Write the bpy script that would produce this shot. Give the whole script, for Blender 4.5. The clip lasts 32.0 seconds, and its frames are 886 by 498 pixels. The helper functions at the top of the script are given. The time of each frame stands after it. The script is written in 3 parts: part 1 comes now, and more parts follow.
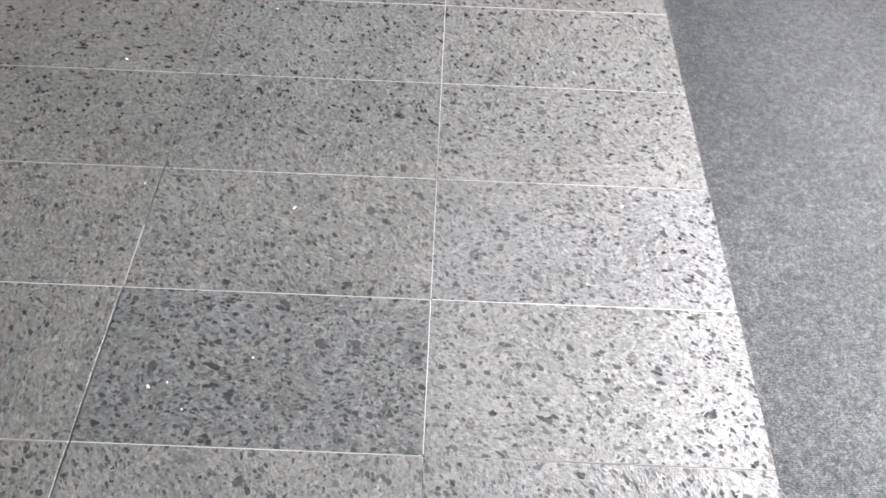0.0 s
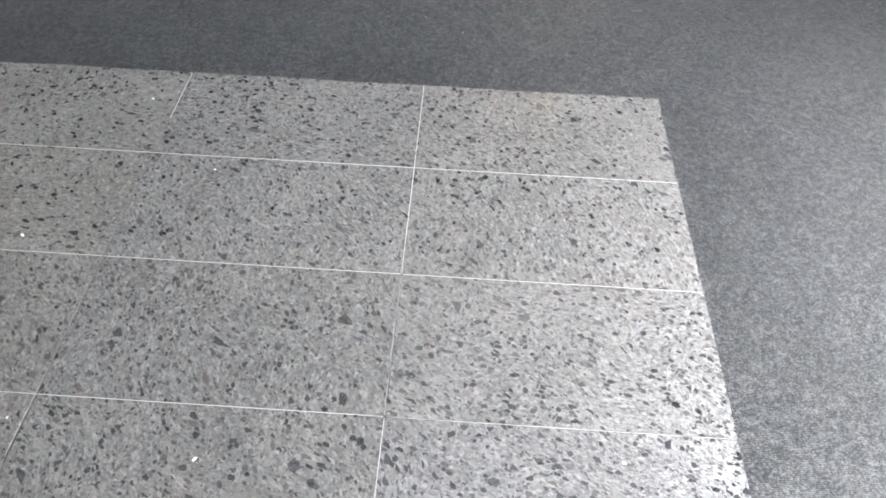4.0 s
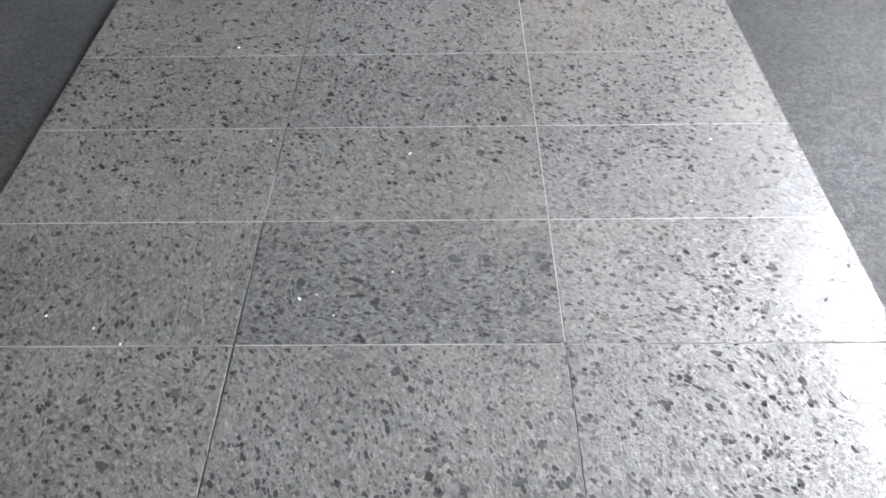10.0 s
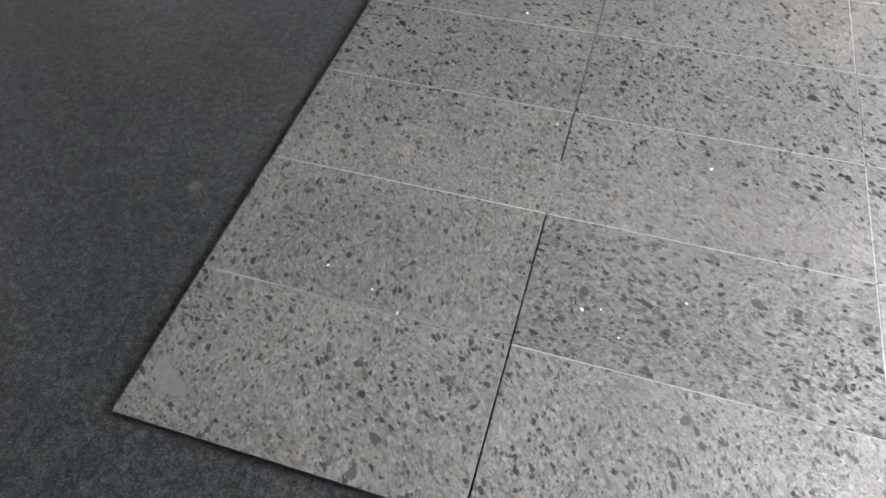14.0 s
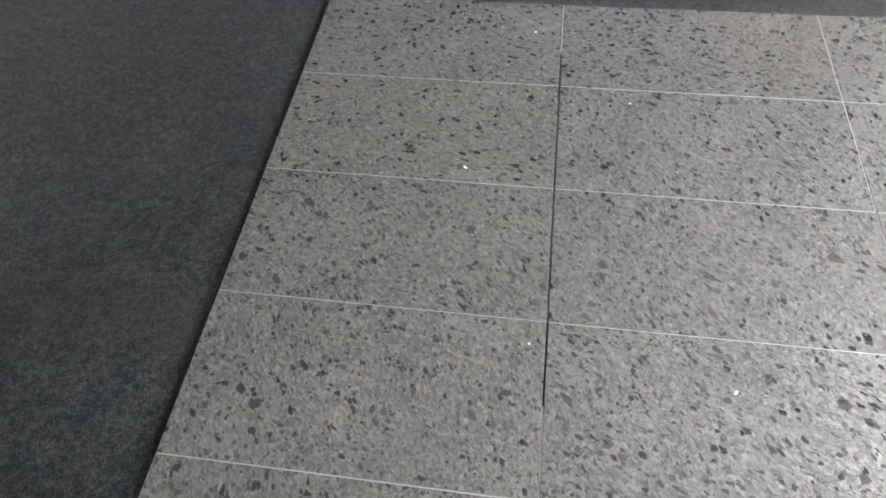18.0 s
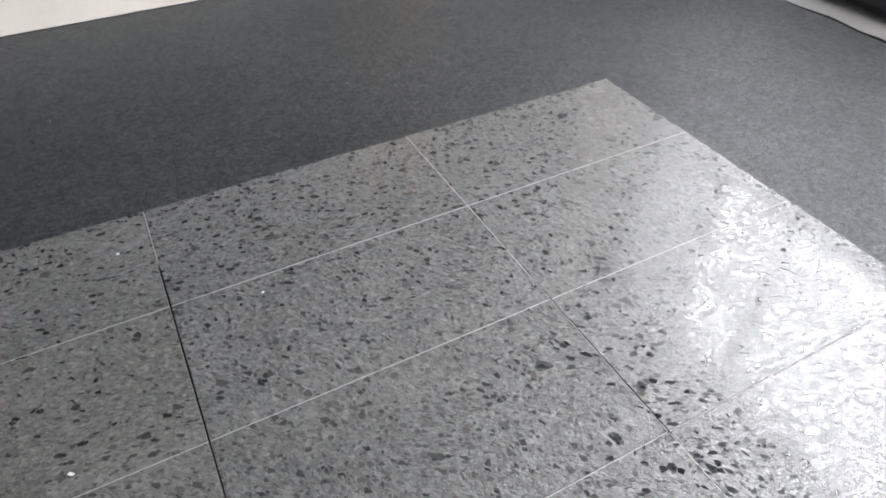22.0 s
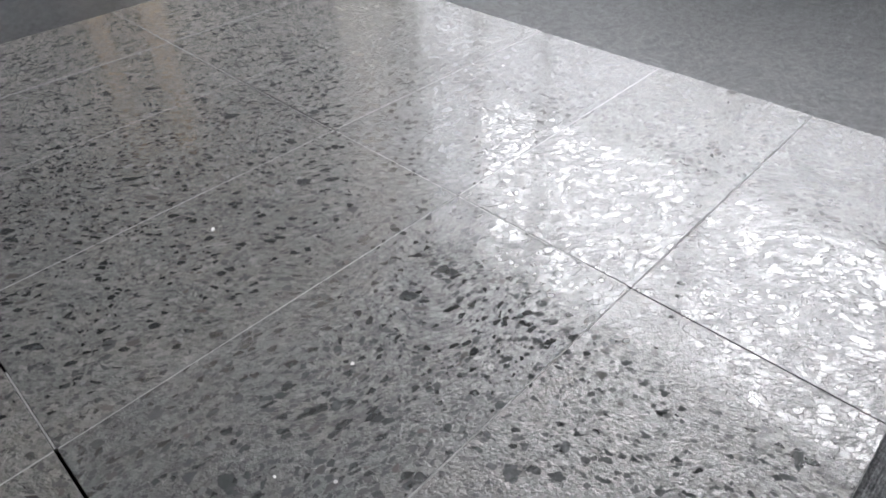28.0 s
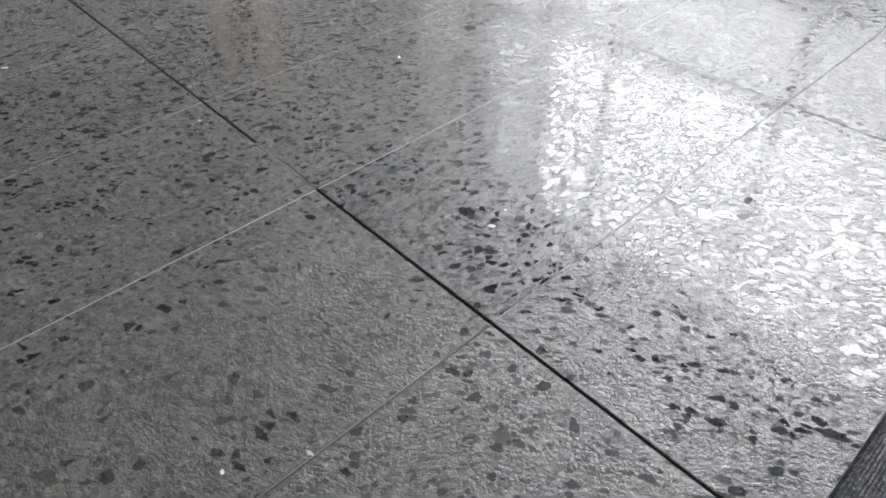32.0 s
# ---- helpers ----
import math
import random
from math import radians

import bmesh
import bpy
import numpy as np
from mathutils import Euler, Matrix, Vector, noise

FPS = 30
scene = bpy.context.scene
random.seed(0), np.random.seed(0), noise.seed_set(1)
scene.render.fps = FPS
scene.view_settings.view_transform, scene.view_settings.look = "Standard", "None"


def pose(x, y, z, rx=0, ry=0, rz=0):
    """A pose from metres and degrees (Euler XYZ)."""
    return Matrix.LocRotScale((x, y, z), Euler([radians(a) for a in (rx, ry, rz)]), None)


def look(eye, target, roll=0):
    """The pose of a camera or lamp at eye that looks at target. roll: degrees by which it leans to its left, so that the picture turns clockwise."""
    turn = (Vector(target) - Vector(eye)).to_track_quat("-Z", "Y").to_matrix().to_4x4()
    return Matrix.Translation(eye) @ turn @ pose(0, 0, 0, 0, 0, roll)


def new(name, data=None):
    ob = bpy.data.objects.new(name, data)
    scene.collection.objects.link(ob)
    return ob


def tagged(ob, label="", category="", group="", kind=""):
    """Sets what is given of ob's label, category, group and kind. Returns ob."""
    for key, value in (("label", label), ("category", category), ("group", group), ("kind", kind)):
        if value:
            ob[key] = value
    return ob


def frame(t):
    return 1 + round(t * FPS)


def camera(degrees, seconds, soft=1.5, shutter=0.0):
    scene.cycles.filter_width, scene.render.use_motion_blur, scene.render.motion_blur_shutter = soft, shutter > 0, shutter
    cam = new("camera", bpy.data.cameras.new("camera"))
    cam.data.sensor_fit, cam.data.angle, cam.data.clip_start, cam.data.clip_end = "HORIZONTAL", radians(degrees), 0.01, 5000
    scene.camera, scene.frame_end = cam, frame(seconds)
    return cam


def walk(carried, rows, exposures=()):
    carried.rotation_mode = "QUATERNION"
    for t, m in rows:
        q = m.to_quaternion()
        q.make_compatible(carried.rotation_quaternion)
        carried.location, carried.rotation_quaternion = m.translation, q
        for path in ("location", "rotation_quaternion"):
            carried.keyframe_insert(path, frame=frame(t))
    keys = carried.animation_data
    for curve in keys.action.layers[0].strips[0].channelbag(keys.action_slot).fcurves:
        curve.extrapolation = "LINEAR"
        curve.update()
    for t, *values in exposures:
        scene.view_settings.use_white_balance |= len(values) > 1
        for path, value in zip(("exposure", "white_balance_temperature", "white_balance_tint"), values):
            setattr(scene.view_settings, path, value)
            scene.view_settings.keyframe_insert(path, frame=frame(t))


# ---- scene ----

# ---- camera and its way ----
cam = camera(69.2, 32.0, soft=1.75)
PATH = [
    (0, (1.217, 0.008, 1.107), (1.2192, 0.5475, 0.2653), 2.56),
    (0.5, (1.237, 0.093, 1.063), (1.2287, 0.6403, 0.2257), 2.21),
    (1, (1.276, 0.193, 1.046), (1.2624, 0.7396, 0.2091), 1.58),
    (1.5, (1.311, 0.270, 1.042), (1.2977, 0.8214, 0.2078), 1.69),
    (2, (1.324, 0.328, 1.041), (1.3101, 0.8929, 0.2159), 1.60),
    (2.5, (1.344, 0.384, 1.042), (1.3234, 0.9680, 0.2310), 1.14),
    (3, (1.343, 0.426, 1.043), (1.3256, 1.0331, 0.2485), 1.98),
    (3.5, (1.335, 0.463, 1.031), (1.3115, 1.0738, 0.2391), 2.02),
    (5.5, (1.186, 0.349, 1.088), (1.2215, 0.9928, 0.3237), 3.47),
    (6, (1.197, 0.297, 1.092), (1.2378, 0.9328, 0.3218), 3.33),
    (6.5, (1.172, 0.228, 1.102), (1.2100, 0.8643, 0.3314), 2.47),
    (7, (1.138, 0.152, 1.114), (1.1791, 0.7899, 0.3448), 2.17),
    (7.5, (1.107, 0.047, 1.119), (1.1472, 0.6917, 0.3562), 2.33),
    (8, (1.103, -0.038, 1.128), (1.1363, 0.6127, 0.3691), 1.71),
    (8.5, (1.124, -0.093, 1.123), (1.1262, 0.5548, 0.3615), -0.44),
    (9, (1.100, -0.173, 1.107), (1.0828, 0.4652, 0.3377), -1.67),
    (9.5, (1.038, -0.238, 1.058), (1.0266, 0.4007, 0.2881), -1.34),
    (10, (0.998, -0.299, 1.008), (0.9833, 0.3321, 0.2328), -1.48),
    (10.5, (0.984, -0.362, 0.994), (0.9687, 0.2635, 0.2141), -1.38),
    (11, (0.976, -0.417, 0.999), (0.9532, 0.2089, 0.2191), -1.25),
    (11.5, (0.954, -0.465, 1.016), (0.8961, 0.1606, 0.2379), -0.31),
    (12, (0.895, -0.468, 1.003), (0.7906, 0.1501, 0.2241), 0.41),
    (12.5, (0.814, -0.418, 0.981), (0.6676, 0.1805, 0.1939), -0.49),
    (13, (0.738, -0.351, 0.988), (0.5594, 0.2271, 0.1915), -1.62),
    (13.5, (0.700, -0.279, 0.994), (0.5015, 0.2778, 0.1875), -3.02),
    (15.5, (0.589, -0.043, 0.994), (0.4102, 0.5104, 0.1804), -4.96),
    (16, (0.575, 0.042, 0.990), (0.4108, 0.5867, 0.1675), -6.78),
    (16.5, (0.588, 0.144, 1.002), (0.4318, 0.6833, 0.1739), -7.55),
    (17, (0.595, 0.238, 1.009), (0.4440, 0.7720, 0.1767), -7.56),
    (17.5, (0.571, 0.295, 0.999), (0.4241, 0.8410, 0.1742), -6.69),
    (18, (0.539, 0.363, 0.995), (0.4230, 0.9176, 0.1714), -4.86),
    (18.5, (0.501, 0.433, 0.980), (0.4519, 1.0113, 0.1658), -2.04),
    (19, (0.473, 0.501, 0.990), (0.5030, 1.0902, 0.1832), -2.65),
    (19.5, (0.497, 0.556, 0.943), (0.6287, 1.1710, 0.1657), -3.38),
    (20, (0.520, 0.586, 0.909), (0.7229, 1.2173, 0.1598), -2.50),
    (20.5, (0.582, 0.627, 0.881), (0.8677, 1.2671, 0.1681), -0.41),
    (21, (0.623, 0.642, 0.876), (0.9495, 1.2915, 0.1887), -0.01),
    (21.5, (0.644, 0.626, 0.849), (0.9857, 1.2772, 0.1717), 0.43),
    (22, (0.672, 0.598, 0.836), (1.0121, 1.2515, 0.1599), -0.42),
    (22.5, (0.713, 0.562, 0.820), (1.0432, 1.2195, 0.1430), -2.32),
    (23, (0.753, 0.511, 0.796), (1.0859, 1.1708, 0.1216), -2.41),
    (23.5, (0.777, 0.451, 0.765), (1.1075, 1.1098, 0.0892), -3.14),
    (24, (0.738, 0.402, 0.762), (1.0754, 1.0602, 0.0896), -2.93),
    (24.5, (0.699, 0.368, 0.756), (1.0486, 1.0259, 0.0888), -2.40),
    (26.5, (0.603, 0.190, 0.705), (1.0777, 0.7709, 0.0435), -2.70),
    (27, (0.612, 0.135, 0.663), (1.0975, 0.7225, 0.0147), -2.55),
    (27.5, (0.614, 0.090, 0.619), (1.1288, 0.6534, -0.0275), -2.66),
    (28, (0.620, 0.049, 0.569), (1.1579, 0.5925, -0.0755), -1.92),
    (28.5, (0.639, 0.019, 0.539), (1.1850, 0.5436, -0.1143), -2.72),
    (29, (0.644, 0.000, 0.525), (1.2039, 0.5158, -0.1243), -3.56),
    (29.5, (0.619, -0.009, 0.522), (1.1967, 0.4884, -0.1252), -4.59),
    (30, (0.550, 0.001, 0.518), (1.1324, 0.4896, -0.1317), -5.14),
    (30.5, (0.480, 0.021, 0.505), (1.0531, 0.5118, -0.1518), -5.31),
    (31, (0.421, 0.038, 0.492), (0.9864, 0.5366, -0.1650), -4.96),
    (31.5, (0.339, 0.030, 0.486), (0.8759, 0.5516, -0.1776), -2.94),
    (32, (0.292, 0.019, 0.476), (0.7814, 0.5742, -0.1975), -1.68),
]

EXPOSURES = [(0, 3.92, 6500, 13), (4, 3.92, 6400, 13), (6, 3.89, 6100, 12), (8, 3.84, 6100, 12), (9, 3.85, 6150, 12), (10, 3.69, 6300, 13), (12, 3.79, 6400, 13), (14, 3.77, 6500, 13), (16, 3.52, 6550, 13), (17, 3.56, 6550, 13), (19, 3.59, 6500, 13), (20, 3.03, 6400, 13), (21, 3.12, 6350, 13), (23, 3.08, 6350, 13), (24, 2.9, 6350, 13), (27, 2.85, 6350, 13), (29, 2.77, 6350, 13), (30, 2.77, 6320, 13), (31, 2.89, 6320, 13), (32, 2.85, 6320, 13)]
walk(cam, [(t, look(eye, target, roll)) for t, eye, target, roll in PATH], EXPOSURES)

# ---- the plan, in metres ----
TILE_W, TILE_H, TILE_T = 0.6, 0.3, 0.012      # 3 columns by 6 rows, top at z = 0
FLOOR_Z = -0.0187                             # bare floor under the carpet
CARPET_Z = -TILE_T                            # top of the carpet
CARPET_EDGE = 2.676                          # its cut edge near the window
WIN_X = 3.10                                  # inner face of the window wall
BACK_Y = 2.915
LEFT_X, FRONT_Y, CEIL_Z = -2.6, -3.3, 2.95
WIN_Y0, WIN_Y1, WIN_Z0, WIN_Z1 = -0.25, 2.80, 0.58, 2.42
BAR_Z = 1.07
PIER_X, PIER_Y = 2.71, 2.315

# ---- daylight ----
world = bpy.data.worlds.new("sky")
scene.world = world
world.use_nodes = True
wt = world.node_tree
sky = wt.nodes.new("ShaderNodeTexSky")
sky.sky_type = "NISHITA"
sky.sun_disc = False
sky.sun_elevation = radians(70)
sky.sun_rotation = radians(90)
sky.air_density, sky.dust_density, sky.ozone_density = 1.0, 6.0, 1.0
pale = wt.nodes.new("ShaderNodeHueSaturation")      # thin overcast: the blue is mostly washed out
pale.inputs["Saturation"].default_value = 0.30
wt.links.new(sky.outputs[0], pale.inputs["Color"])
veil = wt.nodes.new("ShaderNodeMix")                 # an even veil of cloud over most of it
veil.data_type = "RGBA"
veil.inputs[0].default_value = 0.8
veil.inputs[7].default_value = (2.0, 2.02, 2.06, 1)
wt.links.new(pale.outputs[0], veil.inputs[6])
wt.links.new(veil.outputs[2], wt.nodes["Background"].inputs[0])
wt.nodes["Background"].inputs[1].default_value = 0.06
sun = new("sun", bpy.data.lights.new("sun", "SUN"))
sun.data.energy, sun.data.angle, sun.data.color = 0.5, radians(20), (1.0, 0.96, 0.9)
sun.matrix_world = look((4 * math.cos(radians(70)), 0, 4 * math.sin(radians(70))), (0, 0, 0))


# the bright sky right outside the window
glow = new("window_daylight", bpy.data.lights.new("window_daylight", "AREA"))
glow.data.shape, glow.data.size, glow.data.size_y = "RECTANGLE", 4.2, 3.2
glow.data.energy, glow.data.color = 80.0, (0.985, 0.995, 1.0)
glow.matrix_world = look((WIN_X + 0.42, 1.75, 1.95), (0, 1.75, 1.95))


# ---- small builders ----
def part(name, bm, material, parent=None, label="", smooth=False):
    """Links a bmesh as one mesh object under a thing or a part."""
    me = bpy.data.meshes.new(name)
    if smooth:
        for f in bm.faces:
            f.smooth = True
    bm.to_mesh(me)
    bm.free()
    if material:
        me.materials.append(material)
    ob = new(name, me)
    if parent:
        ob.parent = parent
    if label:
        tagged(ob, label)
    return ob


def box(x0, y0, z0, x1, y1, z1, bevel=0.0, segments=1, bm=None):
    bm = bm or bmesh.new()
    m = Matrix.Translation(((x0 + x1) / 2, (y0 + y1) / 2, (z0 + z1) / 2)) @ Matrix.Diagonal((x1 - x0, y1 - y0, z1 - z0, 1))
    made = bmesh.ops.create_cube(bm, size=1, matrix=m)
    if bevel:
        edges = list({e for v in made["verts"] for e in v.link_edges})
        bmesh.ops.bevel(bm, geom=edges, offset=bevel, segments=segments, affect="EDGES", profile=0.5)
    return bm


def empty(name, x=0, y=0, z=0):
    ob = new(name)
    ob.empty_display_size = 0.1
    ob.location = (x, y, z)
    return ob


class Nodes:
    """Short writing for node trees."""

    def __init__(self, name):
        self.mat = bpy.data.materials.new(name)
        self.mat.use_nodes = True
        self.t = self.mat.node_tree
        self.bsdf = self.t.nodes["Principled BSDF"]

    def add(self, kind, **given):
        n = self.t.nodes.new("ShaderNode" + kind)
        for k, v in given.items():
            setattr(n, k, v)
        return n

    def link(self, a, b):
        self.t.links.new(a, b)

    def put(self, socket, v):
        if hasattr(v, "links"):
            self.link(v, socket)
        else:
            socket.default_value = v

    def math(self, op, a, b=0.0, c=0.0, clamp=False):
        n = self.add("Math", operation=op, use_clamp=clamp)
        for s, v in zip(n.inputs, (a, b, c)):
            self.put(s, v)
        return n.outputs[0]

    def vmath(self, op, a, b=(0, 0, 0), scale=None):
        n = self.add("VectorMath", operation=op)
        self.put(n.inputs[0], a)
        self.put(n.inputs[1], b)
        if op == "DISTANCE":
            return n.outputs["Value"]
        if scale is not None:
            self.put(n.inputs["Scale"], scale)
        return n.outputs[0]

    def noise(self, vec, scale, detail=2.0, rough=0.5, colour=False, distort=0.0):
        n = self.add("TexNoise")
        self.link(vec, n.inputs["Vector"])
        n.inputs["Scale"].default_value, n.inputs["Detail"].default_value = scale, detail
        n.inputs["Roughness"].default_value, n.inputs["Distortion"].default_value = rough, distort
        return n.outputs["Color" if colour else "Fac"]

    def cells(self, vec, scale, feature="F1", randomness=1.0):
        n = self.add("TexVoronoi", feature=feature)
        self.link(vec, n.inputs["Vector"])
        n.inputs["Scale"].default_value, n.inputs["Randomness"].default_value = scale, randomness
        return n.outputs

    def ramp(self, fac, *stops, interp="LINEAR"):
        n = self.add("ValToRGB")
        e = n.color_ramp.elements
        n.color_ramp.interpolation = interp
        while len(e) < len(stops):
            e.new(0.5)
        for el, (p, c) in zip(e, stops):
            el.position = p
            el.color = (c, c, c, 1) if isinstance(c, (int, float)) else (*c, 1)
        self.put(n.inputs[0], fac)
        return n.outputs[0]

    def mix(self, fac, a, b, blend="MIX"):
        n = self.add("Mix", data_type="RGBA", blend_type=blend)
        self.put(n.inputs[0], fac)
        for s, v in ((n.inputs[6], a), (n.inputs[7], b)):
            if isinstance(v, tuple) and len(v) == 3:
                v = (*v, 1)
            self.put(s, v)
        return n.outputs[2]

    def split(self, vec):
        n = self.add("SeparateXYZ")
        self.link(vec, n.inputs[0])
        return n.outputs

    def bump(self, height, strength=1.0, distance=0.001, normal=None):
        n = self.add("Bump")
        n.inputs["Strength"].default_value, n.inputs["Distance"].default_value = strength, distance
        self.put(n.inputs["Height"], height)
        if normal is not None:
            self.link(normal, n.inputs["Normal"])
        return n.outputs[0]

    def done(self, **given):
        for k, v in given.items():
            if isinstance(v, tuple) and len(v) == 3 and k == "Base Color":
                v = (*v, 1)
            self.put(self.bsdf.inputs[k], v)
        return self.mat


# ---- materials ----
def stone_material():
    """Leathered grey tuff: a fine mosaic of pale and mid-grey grains with angular dark chips that stay mirror-flat.
    The object's colour tints a tile, its alpha says how thickly the chips lie."""
    n = Nodes("leathered_stone")
    co = n.add("TexCoord").outputs["Object"]
    info = n.add("ObjectInfo")
    shift = n.vmath("SCALE", (13.7, 7.3, 3.1), scale=info.outputs["Random"])
    p = n.vmath("ADD", co, shift)
    # everything lies along one slow flow, longer than wide, with jagged rims
    warp = n.vmath("SUBTRACT", n.noise(p, 6, 1, colour=True), (0.5, 0.5, 0.5))
    jag = n.vmath("SUBTRACT", n.noise(p, 290, 2, 0.6, colour=True), (0.5, 0.5, 0.5))
    q = n.vmath("ADD", p, n.vmath("SCALE", warp, scale=0.06))
    q = n.vmath("ADD", q, n.vmath("SCALE", jag, scale=0.0046))
    turn = n.add("VectorRotate", rotation_type="Z_AXIS")
    n.link(q, turn.inputs["Vector"])
    n.link(n.math("MULTIPLY_ADD", info.outputs["Random"], 1.1, 0.22), turn.inputs["Angle"])
    q = n.vmath("MULTIPLY", turn.outputs[0], (1.0, 1.48, 1.0))

    def grains(scale, share, offset, gap=0.0):
        """Whole cells, angular, each on or off by chance; gap cuts their rims back."""
        v = n.vmath("ADD", q, offset)
        rnd = n.split(n.cells(v, scale)["Color"])
        on = n.math("LESS_THAN", rnd[1], share)
        if gap:
            rim = n.cells(v, scale, "DISTANCE_TO_EDGE")["Distance"]
            on = n.math("MULTIPLY", on, n.math("MULTIPLY", n.math("SUBTRACT", rim, n.math("MULTIPLY", rnd[0], gap)), 30.0, clamp=True))
        return on, rnd

    dense = info.outputs["Alpha"]
    large, rl = grains(46, n.math("MULTIPLY", dense, 0.032), (0.3, 0.1, 0), 0.24)
    mid, rm = grains(84, n.math("MULTIPLY", dense, 0.215), (1.3, 2.1, 0), 0.26)
    small, rs = grains(132, n.math("MULTIPLY", dense, 0.19), (4.7, 0.6, 0), 0.20)
    tiny, rt = grains(180, n.math("MULTIPLY", dense, 0.15), (2.2, 5.4, 0), 0.15)
    pale, rp = grains(98, 0.20, (7.1, 3.3, 0), 0.25)
    light, rg = grains(140, 0.24, (3.9, 8.2, 0), 0.18)
    # ground: each grain its own grey, then grit, grey-green and brownish clouds
    mosaic = n.split(n.cells(q, 150)["Color"])[0]
    grit = n.noise(p, 420, 3, 0.65)
    soft = n.noise(q, 70, 3, 0.6)
    val = n.math("MULTIPLY_ADD", mosaic, 0.34, n.math("MULTIPLY_ADD", grit, 0.36, n.math("MULTIPLY", soft, 0.46)))
    ground = n.ramp(val, (0.34, (0.074, 0.075, 0.076)), (0.50, (0.099, 0.100, 0.100)), (0.66, (0.122, 0.122, 0.121)), (0.84, (0.158, 0.157, 0.154)))
    hue = n.noise(p, 24, 3, 0.6)
    ground = n.mix(1.0, ground, n.ramp(hue, (0.30, (0.97, 1.01, 1.01)), (0.5, (1, 1, 1)), (0.70, (1.03, 1.0, 0.965))), "MULTIPLY")
    cloud = n.noise(p, 5.5, 3, 0.55)
    ground = n.mix(1.0, ground, n.ramp(cloud, (0.25, 0.84), (0.75, 1.14)), "MULTIPLY")
    ground = n.mix(n.math("MULTIPLY", light, 0.32), ground, (0.215, 0.213, 0.207))
    ground = n.mix(n.math("MULTIPLY", pale, n.math("MULTIPLY_ADD", rp[2], 0.40, 0.08)), ground, (0.235, 0.231, 0.222))
    ground = n.mix(n.math("MULTIPLY", tiny, 0.45), ground, (0.046, 0.048, 0.050))
    dark_s = n.ramp(rs[2], (0.0, (0.013, 0.015, 0.017)), (0.5, (0.028, 0.031, 0.033)), (1.0, (0.060, 0.062, 0.062)))
    dark_m = n.ramp(rm[2], (0.0, (0.012, 0.014, 0.016)), (0.6, (0.024, 0.027, 0.029)), (0.85, (0.052, 0.055, 0.056)), (1.0, (0.066, 0.057, 0.051)))
    dark_l = n.ramp(rl[2], (0.0, (0.016, 0.018, 0.020)), (0.5, (0.032, 0.035, 0.037)), (1.0, (0.066, 0.068, 0.068)))
    colour = n.mix(n.math("MULTIPLY", large, 0.85), ground, dark_l)
    colour = n.mix(n.math("MULTIPLY", small, 0.72), colour, dark_s)
    colour = n.mix(n.math("MULTIPLY", mid, 0.86), colour, dark_m)
    chip = n.math("MAXIMUM", n.math("MAXIMUM", large, mid), small)
    # a few white grains
    wc = n.cells(q, 25)
    wr = n.split(wc["Color"])
    white = n.math("MULTIPLY", n.math("LESS_THAN", wc["Distance"], 0.075), n.math("GREATER_THAN", wr[1], 0.986))
    colour = n.mix(white, colour, (0.50, 0.49, 0.47))
    colour = n.mix(1.0, colour, info.outputs["Color"], "MULTIPLY")
    colour = n.mix(1.0, colour, (0.80, 0.80, 0.80), "MULTIPLY")
    # relief: pebbled ground; dark chips and some pale grains are ground flat, a few chips are dull pits
    pebble = n.cells(n.vmath("ADD", p, n.vmath("SCALE", jag, scale=0.004)), 290)["Distance"]
    peel = n.math("MULTIPLY_ADD", n.noise(q, 185, 3, 0.60), 1.0, n.math("MULTIPLY", pebble, -0.16))
    flake, _ = grains(92, 0.10, (5.2, 1.7, 0), 0.30)
    flake2, _ = grains(185, 0.10, (9.4, 6.1, 0), 0.22)
    pit = n.math("MULTIPLY", n.math("SUBTRACT", n.noise(p, 330, 2, 0.6), 0.56), 3.2, clamp=True)
    peel = n.math("MULTIPLY_ADD", pit, -0.42, peel)
    polished = n.math("MAXIMUM", chip, n.math("MAXIMUM", n.math("MULTIPLY", pale, n.math("GREATER_THAN", rp[0], 0.45)), n.math("MAXIMUM", flake, flake2)))
    dull = n.math("MULTIPLY", mid, n.math("GREATER_THAN", rm[0], 0.86))
    flat = n.math("SUBTRACT", 1.0, n.math("MULTIPLY", polished, 0.97))
    relief = n.math("MULTIPLY", n.math("SUBTRACT", peel, 0.42), flat)
    rough = n.math("MULTIPLY_ADD", polished, -0.055, 0.105)
    rough = n.math("ADD", rough, n.math("MULTIPLY", n.math("SUBTRACT", cloud, 0.5), 0.06))
    rough = n.math("MULTIPLY_ADD", dull, 0.40, rough)
    return n.done(**{"Base Color": colour, "Roughness": rough, "Normal": n.bump(relief, 1.0, 0.00135), "IOR": 1.5,
                     "Specular IOR Level": n.math("MINIMUM", n.math("MULTIPLY_ADD", polished, 0.10, 0.90), n.math("MULTIPLY_ADD", chip, -0.28, 1.0))})


